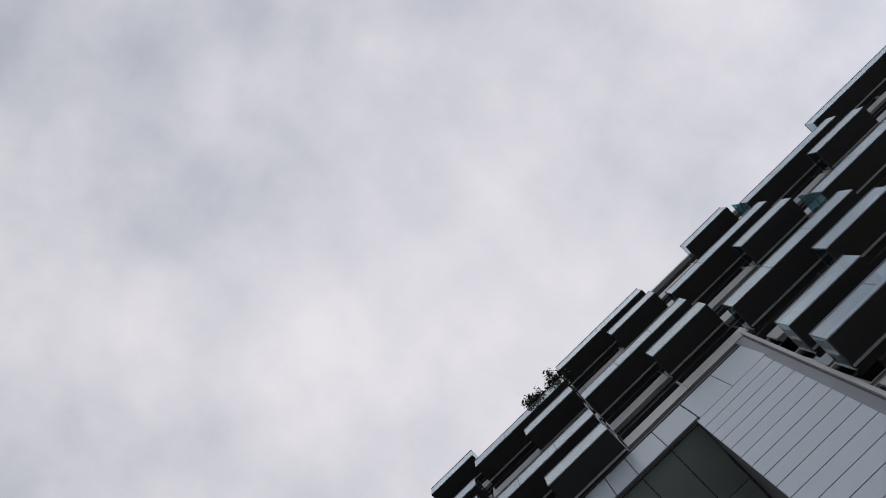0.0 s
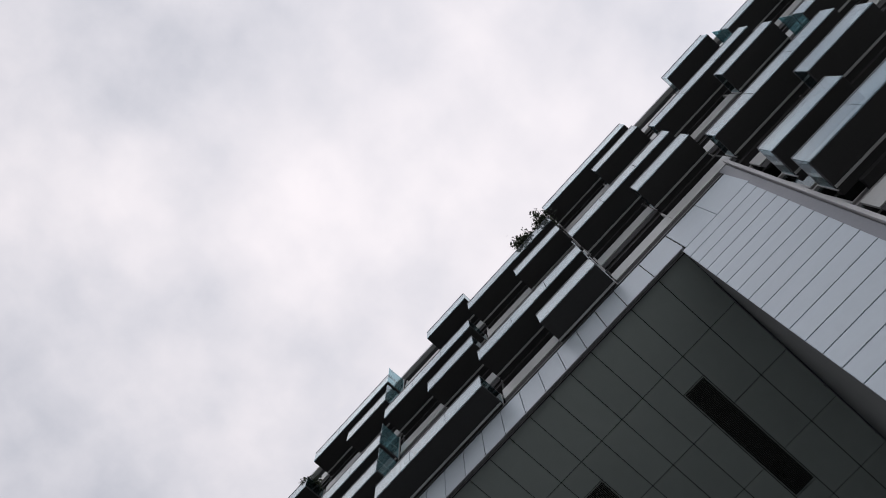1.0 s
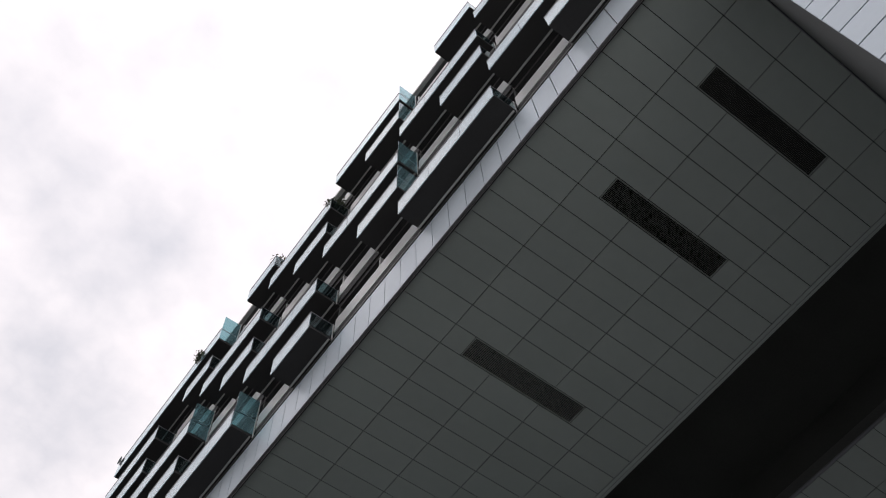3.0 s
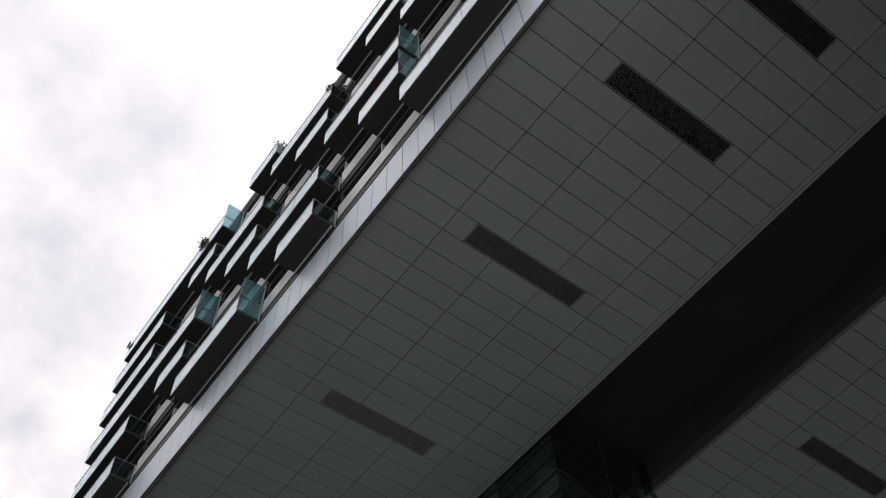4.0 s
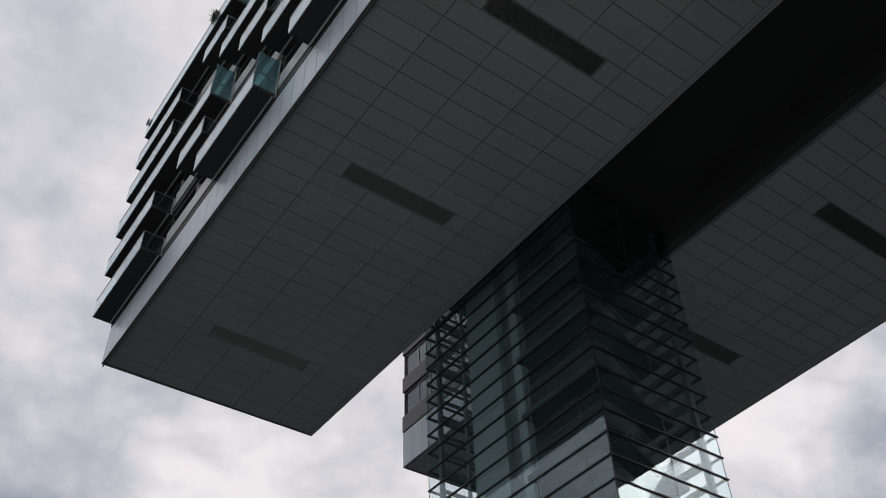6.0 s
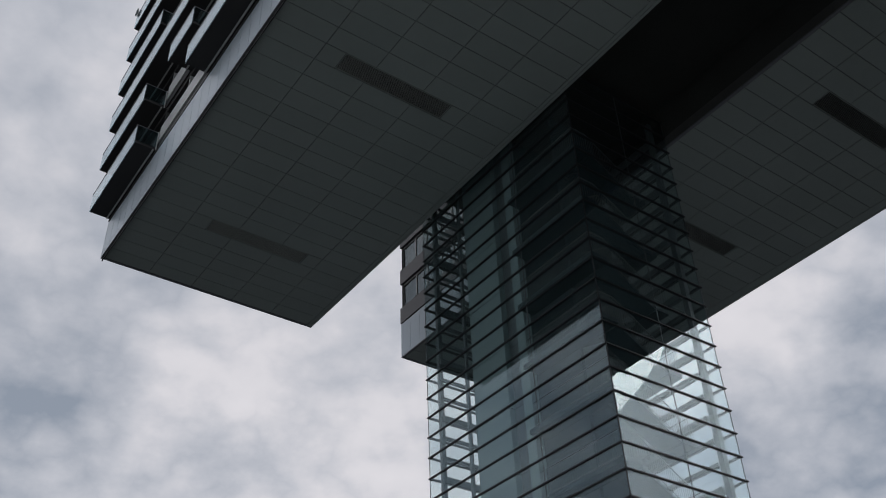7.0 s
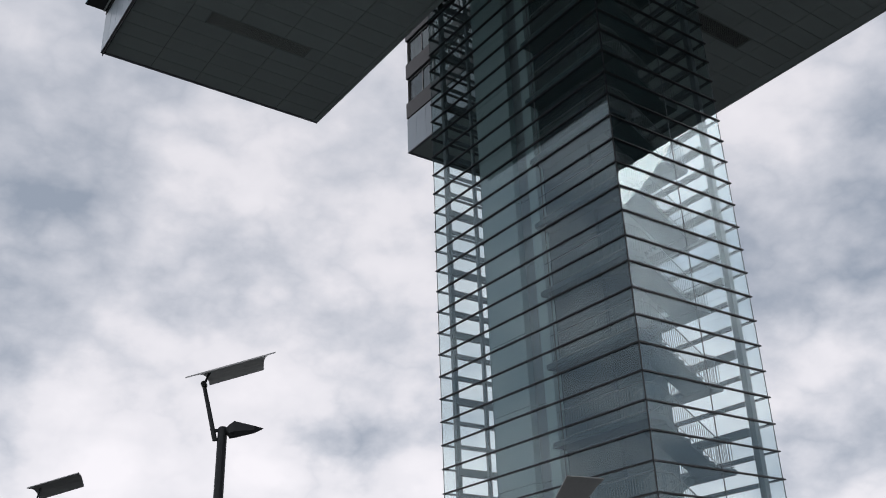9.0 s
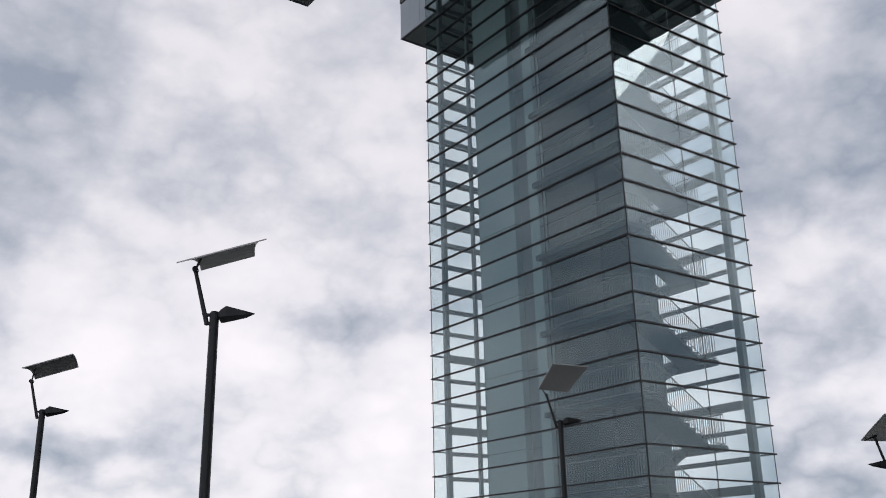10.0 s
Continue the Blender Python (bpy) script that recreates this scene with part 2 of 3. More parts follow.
M_TEAL = glass("teal_screen_glass", (0.42, 0.66, 0.70), 1.5, haze=0.25, haze_colour=(0.30, 0.50, 0.54))


# ---- mesh helpers ----
def add_box(bm, x0, y0, z0, x1, y1, z1):
    v = [bm.verts.new((x, y, z)) for x in (x0, x1) for y in (y0, y1) for z in (z0, z1)]
    for f in ((0, 1, 3, 2), (4, 6, 7, 5), (0, 4, 5, 1), (2, 3, 7, 6), (0, 2, 6, 4), (1, 5, 7, 3)):
        bm.faces.new([v[i] for i in f])


def add_bar(bm, a, b, r, sides=6, r2=None):
    """A round bar from a to b."""
    a, b = Vector(a), Vector(b)
    turn = (b - a).to_track_quat("Z", "Y")
    r2 = r if r2 is None else r2
    ring = []
    for p, q in ((a, r), (b, r2)):
        ring.append([bm.verts.new(p + turn @ Vector((math.cos(i * math.tau / sides) * q, math.sin(i * math.tau / sides) * q, 0))) for i in range(sides)])
    for i in range(sides):
        j = (i + 1) % sides
        bm.faces.new((ring[0][i], ring[0][j], ring[1][j], ring[1][i]))
    bm.faces.new(ring[0][::-1])
    bm.faces.new(ring[1])


def mesh_of(name, bm, mat):
    bmesh.ops.recalc_face_normals(bm, faces=bm.faces[:])
    me = bpy.data.meshes.new(name)
    bm.to_mesh(me)
    bm.free()
    me.materials.append(mat)
    return me


def part(name, bm, mat, parent, label="", at=None):
    ob = new(name, mesh_of(name, bm, mat) if isinstance(bm, bmesh.types.BMesh) else bm)
    ob.parent = parent
    if at is not None:
        ob.location = at
    return tagged(ob, label)


def thing(name, label, category, group="", kind="", at=(0, 0, 0)):
    ob = new(name)
    ob.location = at
    return tagged(ob, label, category, group, kind)


CACHE = {}


def box_mesh(name, dx, dy, dz, mat, edge=0.0):
    """A box from its corner, shared between pieces of one size; edge: bevelled edges."""
    key = (name, round(dx, 3), round(dy, 3), round(dz, 3), mat.name)
    if key not in CACHE:
        bm = bmesh.new()
        add_box(bm, 0, 0, 0, dx, dy, dz)
        if edge:
            bmesh.ops.bevel(bm, geom=bm.edges[:], offset=edge, segments=1, affect="EDGES")
        CACHE[key] = mesh_of(name, bm, mat)
    return CACHE[key]


def piece(name, x0, y0, z0, x1, y1, z1, mat, parent, label="", edge=0.0):
    return part(name, box_mesh(name, x1 - x0, y1 - y0, z1 - z0, mat, edge), None, parent, label, at=(x0, y0, z0))


def boxes(name, rows, mat, parent, label=""):
    bm = bmesh.new()
    for r in rows:
        add_box(bm, *r)
    return part(name, bm, mat, parent, label)


# ---- plan ----
H = 34.4                       # height of the soffits
X0, XI, XG, XO = 10.21, 23.52, 30.26, 43.98
YA, YE, YB = -1.97, 45.33, -30.0
XF = 9.03                      # balcony fronts
ROOF = 57.4
STOREY, BAY = 3.17, 3.165


def level(k):
    return 37.15 + STOREY * k


def bay(n):
    return 0.35 + BAY * n


def lean(z):
    """The leg's edges run slightly outwards towards the ground."""
    return 0.046 * max(0.0, 36.0 - z)


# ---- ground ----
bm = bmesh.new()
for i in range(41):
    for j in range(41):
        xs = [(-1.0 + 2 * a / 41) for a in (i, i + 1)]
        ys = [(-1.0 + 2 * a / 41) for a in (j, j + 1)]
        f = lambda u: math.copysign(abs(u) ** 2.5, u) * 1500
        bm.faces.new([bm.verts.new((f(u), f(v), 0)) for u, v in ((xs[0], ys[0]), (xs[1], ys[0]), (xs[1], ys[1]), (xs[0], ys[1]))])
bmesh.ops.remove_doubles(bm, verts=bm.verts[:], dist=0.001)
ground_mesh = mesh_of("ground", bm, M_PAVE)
ground_mesh.materials.append(M_DARKGROUND)
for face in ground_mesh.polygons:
    # unseen ground is darkened from here on so the far soffit gets less bounce
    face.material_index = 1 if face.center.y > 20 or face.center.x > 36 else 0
tagged(new("ground", ground_mesh), "grey stone paving of a wide open quay, with an added dark area that weakens its bounce", "ground", kind="structure")

# ---- building: near wing with its leg ----
house = thing("apartment_building", "dark cantilevered apartment building on a clad leg, with staggered glass balconies", "building")
for r in ((11.9, YB, H + 0.35, XI - 0.3, YE - 0.32, H + 2.3), (X0 + 0.3, YE - 0.3, H + 0.3, XI, YE, ROOF - 0.51), (XI - 0.25, -1.8, H + 0.5, XI - 0.02, YE - 0.31, ROOF - 0.51)):
    boxes("wall", [r], M_WALL, house, "dark grey rendered wall")
boxes("roof", [(X0 + 0.25, YB, ROOF - 0.5, XI, YE, ROOF)], M_TRIM, house, "flat dark roof slab")
boxes("cornice", [(X0 + 0.02, YB, ROOF - 0.30, X0 + 0.3, YE - 0.002, ROOF - 0.004)], M_BEIGE, house, "grey beige roof edge")
for k in range(-10, 6):
    z = level(k)
    y1 = YE - 0.31 if k >= 0 else -6.2
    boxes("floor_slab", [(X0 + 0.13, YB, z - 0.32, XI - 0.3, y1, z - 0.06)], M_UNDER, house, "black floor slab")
bm = bmesh.new()
add_box(bm, 14.5, YB, H + 0.6, 14.6, YE - 0.4, ROOF - 0.6)
add_box(bm, 14.5, YB, 1, 14.6, -6.6, H)
part("inner_wall", bm, M_ROOM, house)

# the leg
leg = bmesh.new()
top = [(X0 + 0.12, YA - 0.004), (XO, YA - 0.004), (XO, YB), (X0 + 0.12, YB)]
low = [(X0 + 0.12, YA - 0.004 + 0.026 * H), (XO, YA - 0.004 + 0.026 * H), (XO, YB), (X0 + 0.12, YB)]
vt = [leg.verts.new((*p, H + 0.3)) for p in top]
vb = [leg.verts.new((*p, 0)) for p in low]
for i in (0, 1):
    j = (i + 1) % 4
    leg.faces.new((vt[i], vt[j], vb[j], vb[i]))
leg.faces.new((vt[0], vb[0], leg.verts.new((X0 + 0.12, -5.4 + lean(0), 0)), leg.verts.new((X0 + 0.12, -5.4 + lean(H), H + 0.3))))
part("leg_wall", leg, M_LEGIN, house, "grey inner face of the leg")


def corner_y(z):
    return YA + 0.026 * (H - z)


def jamb_y(z):
    return -5.24 + lean(z)


def slanted(z0, z1, y0, y1, x0, x1):
    """A panel whose two upright edges follow the leg's slant; y0 and y1 are functions of the height."""
    b = bmesh.new()
    v = [b.verts.new((x, y(z), z)) for x in (x0, x1) for y in (y0, y1) for z in (z0, z1)]
    for f in ((0, 1, 3, 2), (4, 6, 7, 5), (0, 4, 5, 1), (2, 3, 7, 6), (0, 2, 6, 4), (1, 5, 7, 3)):
        b.faces.new([v[i] for i in f])
    return b


part("leg_backing", slanted(0.05, H - 0.2, lambda z: jamb_y(z) + 0.03, lambda z: corner_y(z) - 0.02, X0 + 0.102, X0 + 0.118), M_VOID, house)
bm = bmesh.new()
for dz in (0.10, 0.17):
    add_bar(bm, (X0 + 1.6, YA + 0.05, H - dz), (XO - 0.6, YA + 0.05, H - dz), 0.022, 8)
for n in range(12):
    add_box(bm, X0 + 2.0 + n * 2.6, YA, H - 0.21, X0 + 2.06 + n * 2.6, YA + 0.09, H - 0.06)
part("conduit", bm, M_EDGE, house, "two thin grey conduits along the leg's top")
zs = [H - 0.01 - 0.24] + [34.15 - 1.03 * (i + 1) for i in range(33)]
for a, b in zip(zs[1:], zs[:-1]):
    part("cladding_panel", slanted(max(a, 0.05) + 0.030, b - 0.030, lambda z: jamb_y(z) + 0.02, corner_y, X0, X0 + 0.1), M_ALU, house)
for y0, y1 in ((-5.22, -3.66), (-3.66, -2.12)):
    piece("cladding_panel", X0, y0 + 0.012, H - 0.22, X0 + 0.1, y1 - 0.012, 36.92, M_ALU, house)
part("leg_frame", slanted(0.05, 37.95, lambda z: jamb_y(z) - 0.40, lambda z: jamb_y(z) - 0.03, X0 + 0.02, X0 + 0.3), M_EDGE, house, "grey metal edge frame of the leg")
part("leg_frame", slanted(0.05, 38.0, lambda z: jamb_y(z) - 0.56, lambda z: jamb_y(z) - 0.44, X0 - 0.12, X0 + 0.3), M_FRAME, house, "raised grey edge rib")

# the bright band under the lowest balconies
ROWS = [YA + 0.0, -0.66, 0.72, 1.75] + [2.78 + 1.059 * k for k in range(41)]
edges = [-2.10] + ROWS[1:] + [YE]
for y0, y1 in zip(edges[:-1], edges[1:]):
    if y1 - y0 > 0.1:
        piece("cladding_panel", X0, y0 + 0.018, H + 0.03, X0 + 0.09, y1 - 0.018, 36.92, M_ALU, house)
boxes("band_backing", [(X0 + 0.09, -5.2, H - 0.2, X0 + 0.13, YE - 0.02, 37.0)], M_VOID, house)
boxes("ledge", [(X0 - 0.03, -5.2, 36.99, X0 + 0.2, YE, 37.10)], M_TRIM, house, "thin dark metal ledge")

# balconies: storey, first and last bay line, full-height screens at the near and far end
BALCONIES = [
    (5, -8, -6, 0, 0), (5, -4, -3, 0, 0), (5, -2, 0, 0, 0), (5, 2, 3, 0, 0), (5, 4, 6, 1, 0), (5, 8, 9, 0, 0), (5, 10, 14.2, 1, 0),
    (4, -6, -4, 0, 1), (4, -2, -1, 0, 0), (4, 0, 2, 0, 0), (4, 4, 5, 1, 0), (4, 6, 8, 0, 0), (4, 10, 11, 0, 0), (4, 12, 14.2, 0, 0),
    (3, -6, -5, 0, 0), (3, -4, -2, 0, 0), (3, 0, 1, 0, 0), (3, 2, 4, 0, 0), (3, 6, 7, 0, 0), (3, 8, 10, 0, 0), (3, 12, 14.2, 0, 0),
    (2, -4, -3, 0, 0), (2, -2, 0, 0, 0), (2, 2, 3, 0, 0), (2, 4, 6, 1, 0), (2, 8, 9, 0, 0), (2, 10, 14.2, 1, 0),
    (1, -6, -4, 0, 1), (1, -2, -1, 0, 0), (1, 0, 2, 1, 0), (1, 4, 5, 1, 0), (1, 6, 8, 0, 0), (1, 10, 11, 0, 0), (1, 12, 14.2, 0, 0),
    (0, -4, -2, 0, 0), (0, 0, 1, 1, 0), (0, 2, 4, 0, 0), (0, 6, 7, 0, 0), (0, 8, 10, 1, 0), (0, 12, 14.2, 0, 0),
    (-1, -4, -3, 0, 0), (-2, -3, -2, 0, 0), (-3, -4, -2, 0, 0),
]
taken = set()


def balcony(k, n0, n1, near, far):
    z = level(k)
    dy = lean(z) if k < 0 else 0.0
    y0, y1 = bay(n0) + 0.08 + dy, bay(n1) - 0.04 + dy
    for n in range(int(n0), int(math.ceil(n1))):
        taken.add((k, n))
    b = bmesh.new()
    add_box(b, XF + 0.03, y0, z, X0 + 0.2, y1, z + 0.2)
    bmesh.ops.bevel(b, geom=b.edges[:], offset=0.015, segments=1, affect="EDGES")
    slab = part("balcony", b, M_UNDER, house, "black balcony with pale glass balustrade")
    piece("drip_rail", X0 - 0.20, y0 + 0.01, z - 0.045, X0 - 0.12, y1 - 0.01, z, M_BEIGE, slab, "thin grey drip rail")
    count = max(1, round((y1 - y0) / 2.05))
    step = (y1 - y0) / count
    for i in range(count):
        piece("front_glass", XF - 0.015, y0 + i * step + 0.012, z + 0.0, XF + 0.02, y0 + (i + 1) * step - 0.012, z + 1.24, M_BALU, slab, "pale grey-white glass balustrade panel")
    for y, full in ((y0, near), (y1 - 0.03, far)):
        if full:
            piece("screen", XF + 0.03, y, z + 0.1, X0 - 0.06, y + 0.03, z + 1.45, M_TEAL, slab, "teal glass side screen")
            piece("screen", XF + 0.03, y, z + 1.5, X0 - 0.06, y + 0.03, z + 2.75, M_TEAL, slab, "teal glass side screen")
            piece("screen_post", X0 - 0.06, y - 0.02, z, X0 + 0.0, y + 0.05, z + 2.9, M_FRAME, slab)
        else:
            piece("side_glass", XF + 0.03, y, z + 0.1, X0 - 0.06, y + 0.03, z + 1.24, M_TEALS, slab, "clear green-tinted side glass")
            piece("screen_post", X0 - 0.06, y - 0.02, z, X0 + 0.0, y + 0.05, z + 1.3, M_FRAME, slab)
    b = bmesh.new()
    add_box(b, XF - 0.03, y0, z + 1.24, XF + 0.03, y1, z + 1.28)
    add_box(b, XF + 0.03, y0, z + 1.24, X0, y0 + 0.04, z + 1.28)
    add_box(b, XF + 0.03, y1 - 0.04, z + 1.24, X0, y1, z + 1.28)
    part("handrail", b, M_EDGE, slab, "slim grey handrail")


M_TEALS = glass("clear_side_glass", (0.42, 0.55, 0.57), 1.5, haze=0.02, haze_colour=(0.4, 0.5, 0.52))
for row in BALCONIES:
    balcony(*row)

# windows and spandrels between the balconies
WX = 10.72


def frame_mesh(w, h, sashes):
    b = bmesh.new()
    t = 0.07
    add_box(b, 0, 0, 0, 0.1, w, t)
    add_box(b, -0.06, 0, h - 0.12, 0.1, w, h)
    add_box(b, 0, 0, t, 0.1, t, h - 0.12)
    add_box(b, 0, w - t, t, 0.1, w, h - 0.12)
    for i in range(1, sashes):
        add_box(b, 0.01, w * i / sashes - 0.04, t, 0.09, w * i / sashes + 0.04, h - 0.12)
    return mesh_of("window_frame", b, M_FRAME)


FRAME_T, FRAME_W, FRAME_D = frame_mesh(BAY - 0.06, 2.3, 3), frame_mesh(BAY - 0.06, 1.18, 3), frame_mesh(BAY - 0.06, 2.80, 2)


def curtain_mesh(w, h):
    b = bmesh.new()
    n = 14
    pts = [(0.05 * math.sin(i * 1.9), w * i / n) for i in range(n + 1)]
    rows = [[b.verts.new((x, y, z)) for x, y in pts] for z in (0, h)]
    back = [[b.verts.new((x + 0.02, y, z)) for x, y in pts] for z in (0, h)]
    for i in range(n):
        b.faces.new((rows[0][i], rows[0][i + 1], rows[1][i + 1], rows[1][i]))
        b.faces.new((back[0][i + 1], back[0][i], back[1][i], back[1][i + 1]))
    return mesh_of("curtain", b, M_CURTAIN)


CURTAIN = curtain_mesh(0.7, 2.3)
rng = random.Random(4)
for k in range(-8, 6):
    z = level(k)
    for n in range(-8, 15):
        if k < 0 and n > -3:
            continue
        dy = lean(z) if k < 0 else 0.0
        y0 = bay(n) + dy
        w = BAY
        if n == 14:
            continue
        door = (k, n) in taken
        base = z if door else z + 1.64
        win = part("window", FRAME_D if door else FRAME_T if k == 5 else FRAME_W, None, house, "grey framed window of a flat", at=(WX, y0 + 0.03, base))
        hh = 2.80 if door else 2.3 if k == 5 else 1.18
        piece("pane", 0.04, 0.07, 0.07, 0.06, w - 0.13, hh - 0.12, M_PANE, win)
        if not door:
            piece("spandrel", X0, y0 + 0.008, z + 0.55, X0 + 0.1, y0 + w - 0.008, z + 1.62, M_BEIGE, house)
            piece("sill", X0 + 0.1, y0 + 0.008, z + 1.57, WX, y0 + w - 0.008, z + 1.63, M_TRIM, house)
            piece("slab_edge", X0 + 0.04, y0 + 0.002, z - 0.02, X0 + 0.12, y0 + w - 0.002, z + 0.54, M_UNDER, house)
        if rng.random() < 0.38:
            part("curtain", CURTAIN, None, win, "white curtain", at=(0.35, rng.uniform(0.2, 2.0), 0.02 if door else -0.7))
        # upright between two bays
        piece("mullion", X0 + 0.12, y0 - 0.05, z - 0.05, WX + 0.1, y0 + 0.03, z + STOREY - 0.33, M_FRAME if (k + n) % 2 else M_DARK, house)

# ---- soffits ----
def soffit(owner, x0, x1, first_row, vents, label):
    """Panels in five files with open joints; a vent lies across three files."""
    dx = x0 - X0
    files = [10.38, 12.94, 15.50, 18.06, 20.62, 23.18]
    back = boxes("soffit", [(x0 + 0.02, ROWS[first_row] - 0.02, H + 0.05, x1 - 0.02, YE - 0.04, H + 0.3)], M_VOID, owner, label)
    rows = ROWS + [YE - 0.17]
    for i in range(first_row, len(ROWS)):
        y0, y1 = rows[i], rows[i + 1]
        if y1 - y0 < 0.1:
            continue
        cuts = files
        if i in vents:
            cuts = [10.38, 12.94, 13.96, None, 19.73, 20.62, 23.18]
        for a, b in zip(cuts[:-1], cuts[1:]):
            if a is None or b is None:
                continue
            piece("panel", a + dx + 0.016, y0 + 0.016, H, b + dx - 0.016, y1 - 0.016, H + 0.04, M_SOFFIT, back)
        if i in vents:
            v = bmesh.new()
            add_box(v, 13.99 + dx, y0 + 0.03, H + 0.20, 19.70 + dx, y1 - 0.03, H + 0.22)
            rim = bmesh.new()
            for s in (y0 + 0.02, y1 - 0.05):
                add_box(rim, 13.98 + dx, s, H + 0.005, 19.71 + dx, s + 0.03, H + 0.2)
            for s in (13.98 + dx, 19.68 + dx):
                add_box(rim, s, y0 + 0.05, H + 0.005, s + 0.03, y1 - 0.05, H + 0.2)
            grille = part("vent", v, M_VOID, back, "long black recessed vent")
            part("vent_frame", rim, M_SOFFIT, grille, "grey frame of the vent")
            for s in range(16):
                yy = y0 + 0.07 + s * (y1 - y0 - 0.14) / 15.0
                piece("slat", 14.02 + dx, yy, H + 0.012, 19.67 + dx, yy + 0.002, H + 0.078, M_SLAT, grille)
    boxes("soffit_trim", [(x0, ROWS[first_row], H - 0.012, x0 + 0.15, YE - 0.15, H + 0.05), (x0, YE - 0.148, H - 0.012, x1, YE, H + 0.05)],
          M_EDGE, owner, "grey metal edge trim of the soffit")
    boxes("soffit_trim", [(23.195 + dx, ROWS[first_row], H - 0.002, x1 - 0.16, YE - 0.15, H + 0.05), (x1 - 0.14, ROWS[first_row], H - 0.012, x1, YE - 0.15, H + 0.05)],
          M_SOFFIT, owner, "grey edge strip of the soffit")


ROWVENT = {2, 4 + 3, 4 + 11, 4 + 21, 4 + 34}
soffit(house, X0, XI, 0, ROWVENT, "grey panelled underside with long black vents")

# ---- far wing and the gap between the wings ----
wing = thing("apartment_wing", "far wing of the apartment building, parallel, with grey panelled underside", "building")
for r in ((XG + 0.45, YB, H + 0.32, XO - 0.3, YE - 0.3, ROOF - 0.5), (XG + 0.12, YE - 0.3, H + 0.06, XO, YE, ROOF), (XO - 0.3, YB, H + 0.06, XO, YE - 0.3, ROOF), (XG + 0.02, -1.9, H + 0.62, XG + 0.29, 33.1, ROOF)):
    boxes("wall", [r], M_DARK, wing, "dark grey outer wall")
boxes("roof", [(XG, YB, ROOF - 0.49, XO, YE, ROOF + 0.01)], M_TRIM, wing, "flat dark roof slab")
soffit(wing, XG, XO, 5, {4 + 11, 4 + 21, 4 + 34}, "grey panelled underside of the far wing")
boxes("gap_fascia", [(XG + 0.0, -1.9, H + 0.05, XG + 0.2, 33.1, H + 0.6)], M_TRIM, wing, "dark fascia along the gap")
# assumed ceiling; the gap's deep shade is put into its near-black colour
boxes("gap_ceiling", [(XI - 0.02, -1.95, H + 2.6, XG + 0.02, 33.4, H + 2.9), (XI - 0.02, 33.16, H + 2.9, XG + 0.02, 33.4, ROOF)], M_DARK, wing, "assumed ceiling over the gap, near-black in place of its shade")
# court face of the far wing beyond the stair tower
for i in range(11):
    y0 = 33.4 + i * 1.083
    piece("cladding_panel", XG, y0 + 0.012, H + 0.05, XG + 0.1, y0 + 1.071, 36.95, M_ALU, wing)
for k in range(0, 6):
    z = level(k)
    piece("spandrel", XG - 0.04, 33.4, z - 0.12, XG + 0.1, YE, z + 1.05, M_BRONZE, wing, "brown-grey metal spandrel")
    for j in range(4):
        y0 = 33.4 + j * 2.98
        b = bmesh.new()
        for r in ((0, 0, 0, 0.1, 2.94, 0.07), (0, 0, 1.85, 0.1, 2.94, 1.95), (0, 0, 0.07, 0.1, 0.08, 1.85), (0, 2.86, 0.07, 0.1, 2.94, 1.85), (0, 1.2, 0.07, 0.1, 1.28, 1.85)):
            add_box(b, *r)
        win = part("window", b, M_FRAME, wing, "grey framed court window", at=(XG + 0.12, y0, z + 1.07))
        piece("pane", 0.04, 0.08, 0.07, 0.06, 1.2, 1.85, M_PANE, win)
        piece("pane", 0.04, 1.28, 0.07, 0.06, 2.86, 1.85, M_PANE, win)

# ---- glazed stair tower ----
tower = thing("stair_tower", "tall glazed stair and lift tower with dark horizontal transoms", "tower")
TX0, TX1, TY0, TY1 = 23.6, 30.22, 21.4, 33.12
PITCH, Z0 = 1.0164, 0.385
TOP = 36
for i in range(TOP):
    z = Z0 + PITCH * i
    b = bmesh.new()
    d, e, h = 0.06, 0.05, 0.024
    for r in ((TX0 - d, TY0 - d, TX0 + e, TY1 + d), (TX0 + e, TY0 - d, TX1 + 0.10, TY0 + e), (TX1 - 0.10, TY0 + e, TX1 + d, TY1 + d), (TX0 + e, TY1 - 0.10, TX1 - 0.10, TY1 + d)):
        add_box(b, r[0], r[1], z - h, r[2], r[3], z + h)
    part("transom", b, M_BLADE, tower)
    if i == TOP - 1:
        break
    za, zb = z + h, z + PITCH - h
    for y0, y1 in ((TY0 + 0.02, 25.56), (25.60, 29.50), (29.54, TY1 - 0.02)):
        piece("pane", TX0 - 0.01, y0, za, TX0 + 0.02, y1, zb, M_GLASS, tower)
    for x0, x1 in ((TX0 + 0.03, 26.93), (26.97, TX1)):
        piece("pane", x0, TY0 - 0.01, za, x1, TY0 + 0.02, zb, M_GLASS, tower)
    piece("pane", TX1 - 0.02, TY0 + 0.03, za, TX1 + 0.01, TY1 - 0.02, zb, M_GLASS, tower)
    piece("pane", TX0 + 0.03, TY1 - 0.02, za, TX1 - 0.03, TY1 + 0.01, zb, M_GLASS, tower)
zt = Z0 + PITCH * (TOP - 1)
piece("corner_bar", TX0 - 0.018, TY0 - 0.018, 0.05, TX0 + 0.018, TY0 + 0.018, zt, M_BLADE, tower)
for x, y in ((TX1, TY0), (TX0, TY1)):
    piece("corner_bar", x - 0.012, y - 0.012, 0.05, x + 0.012, y + 0.012, zt, M_STEEL, tower)
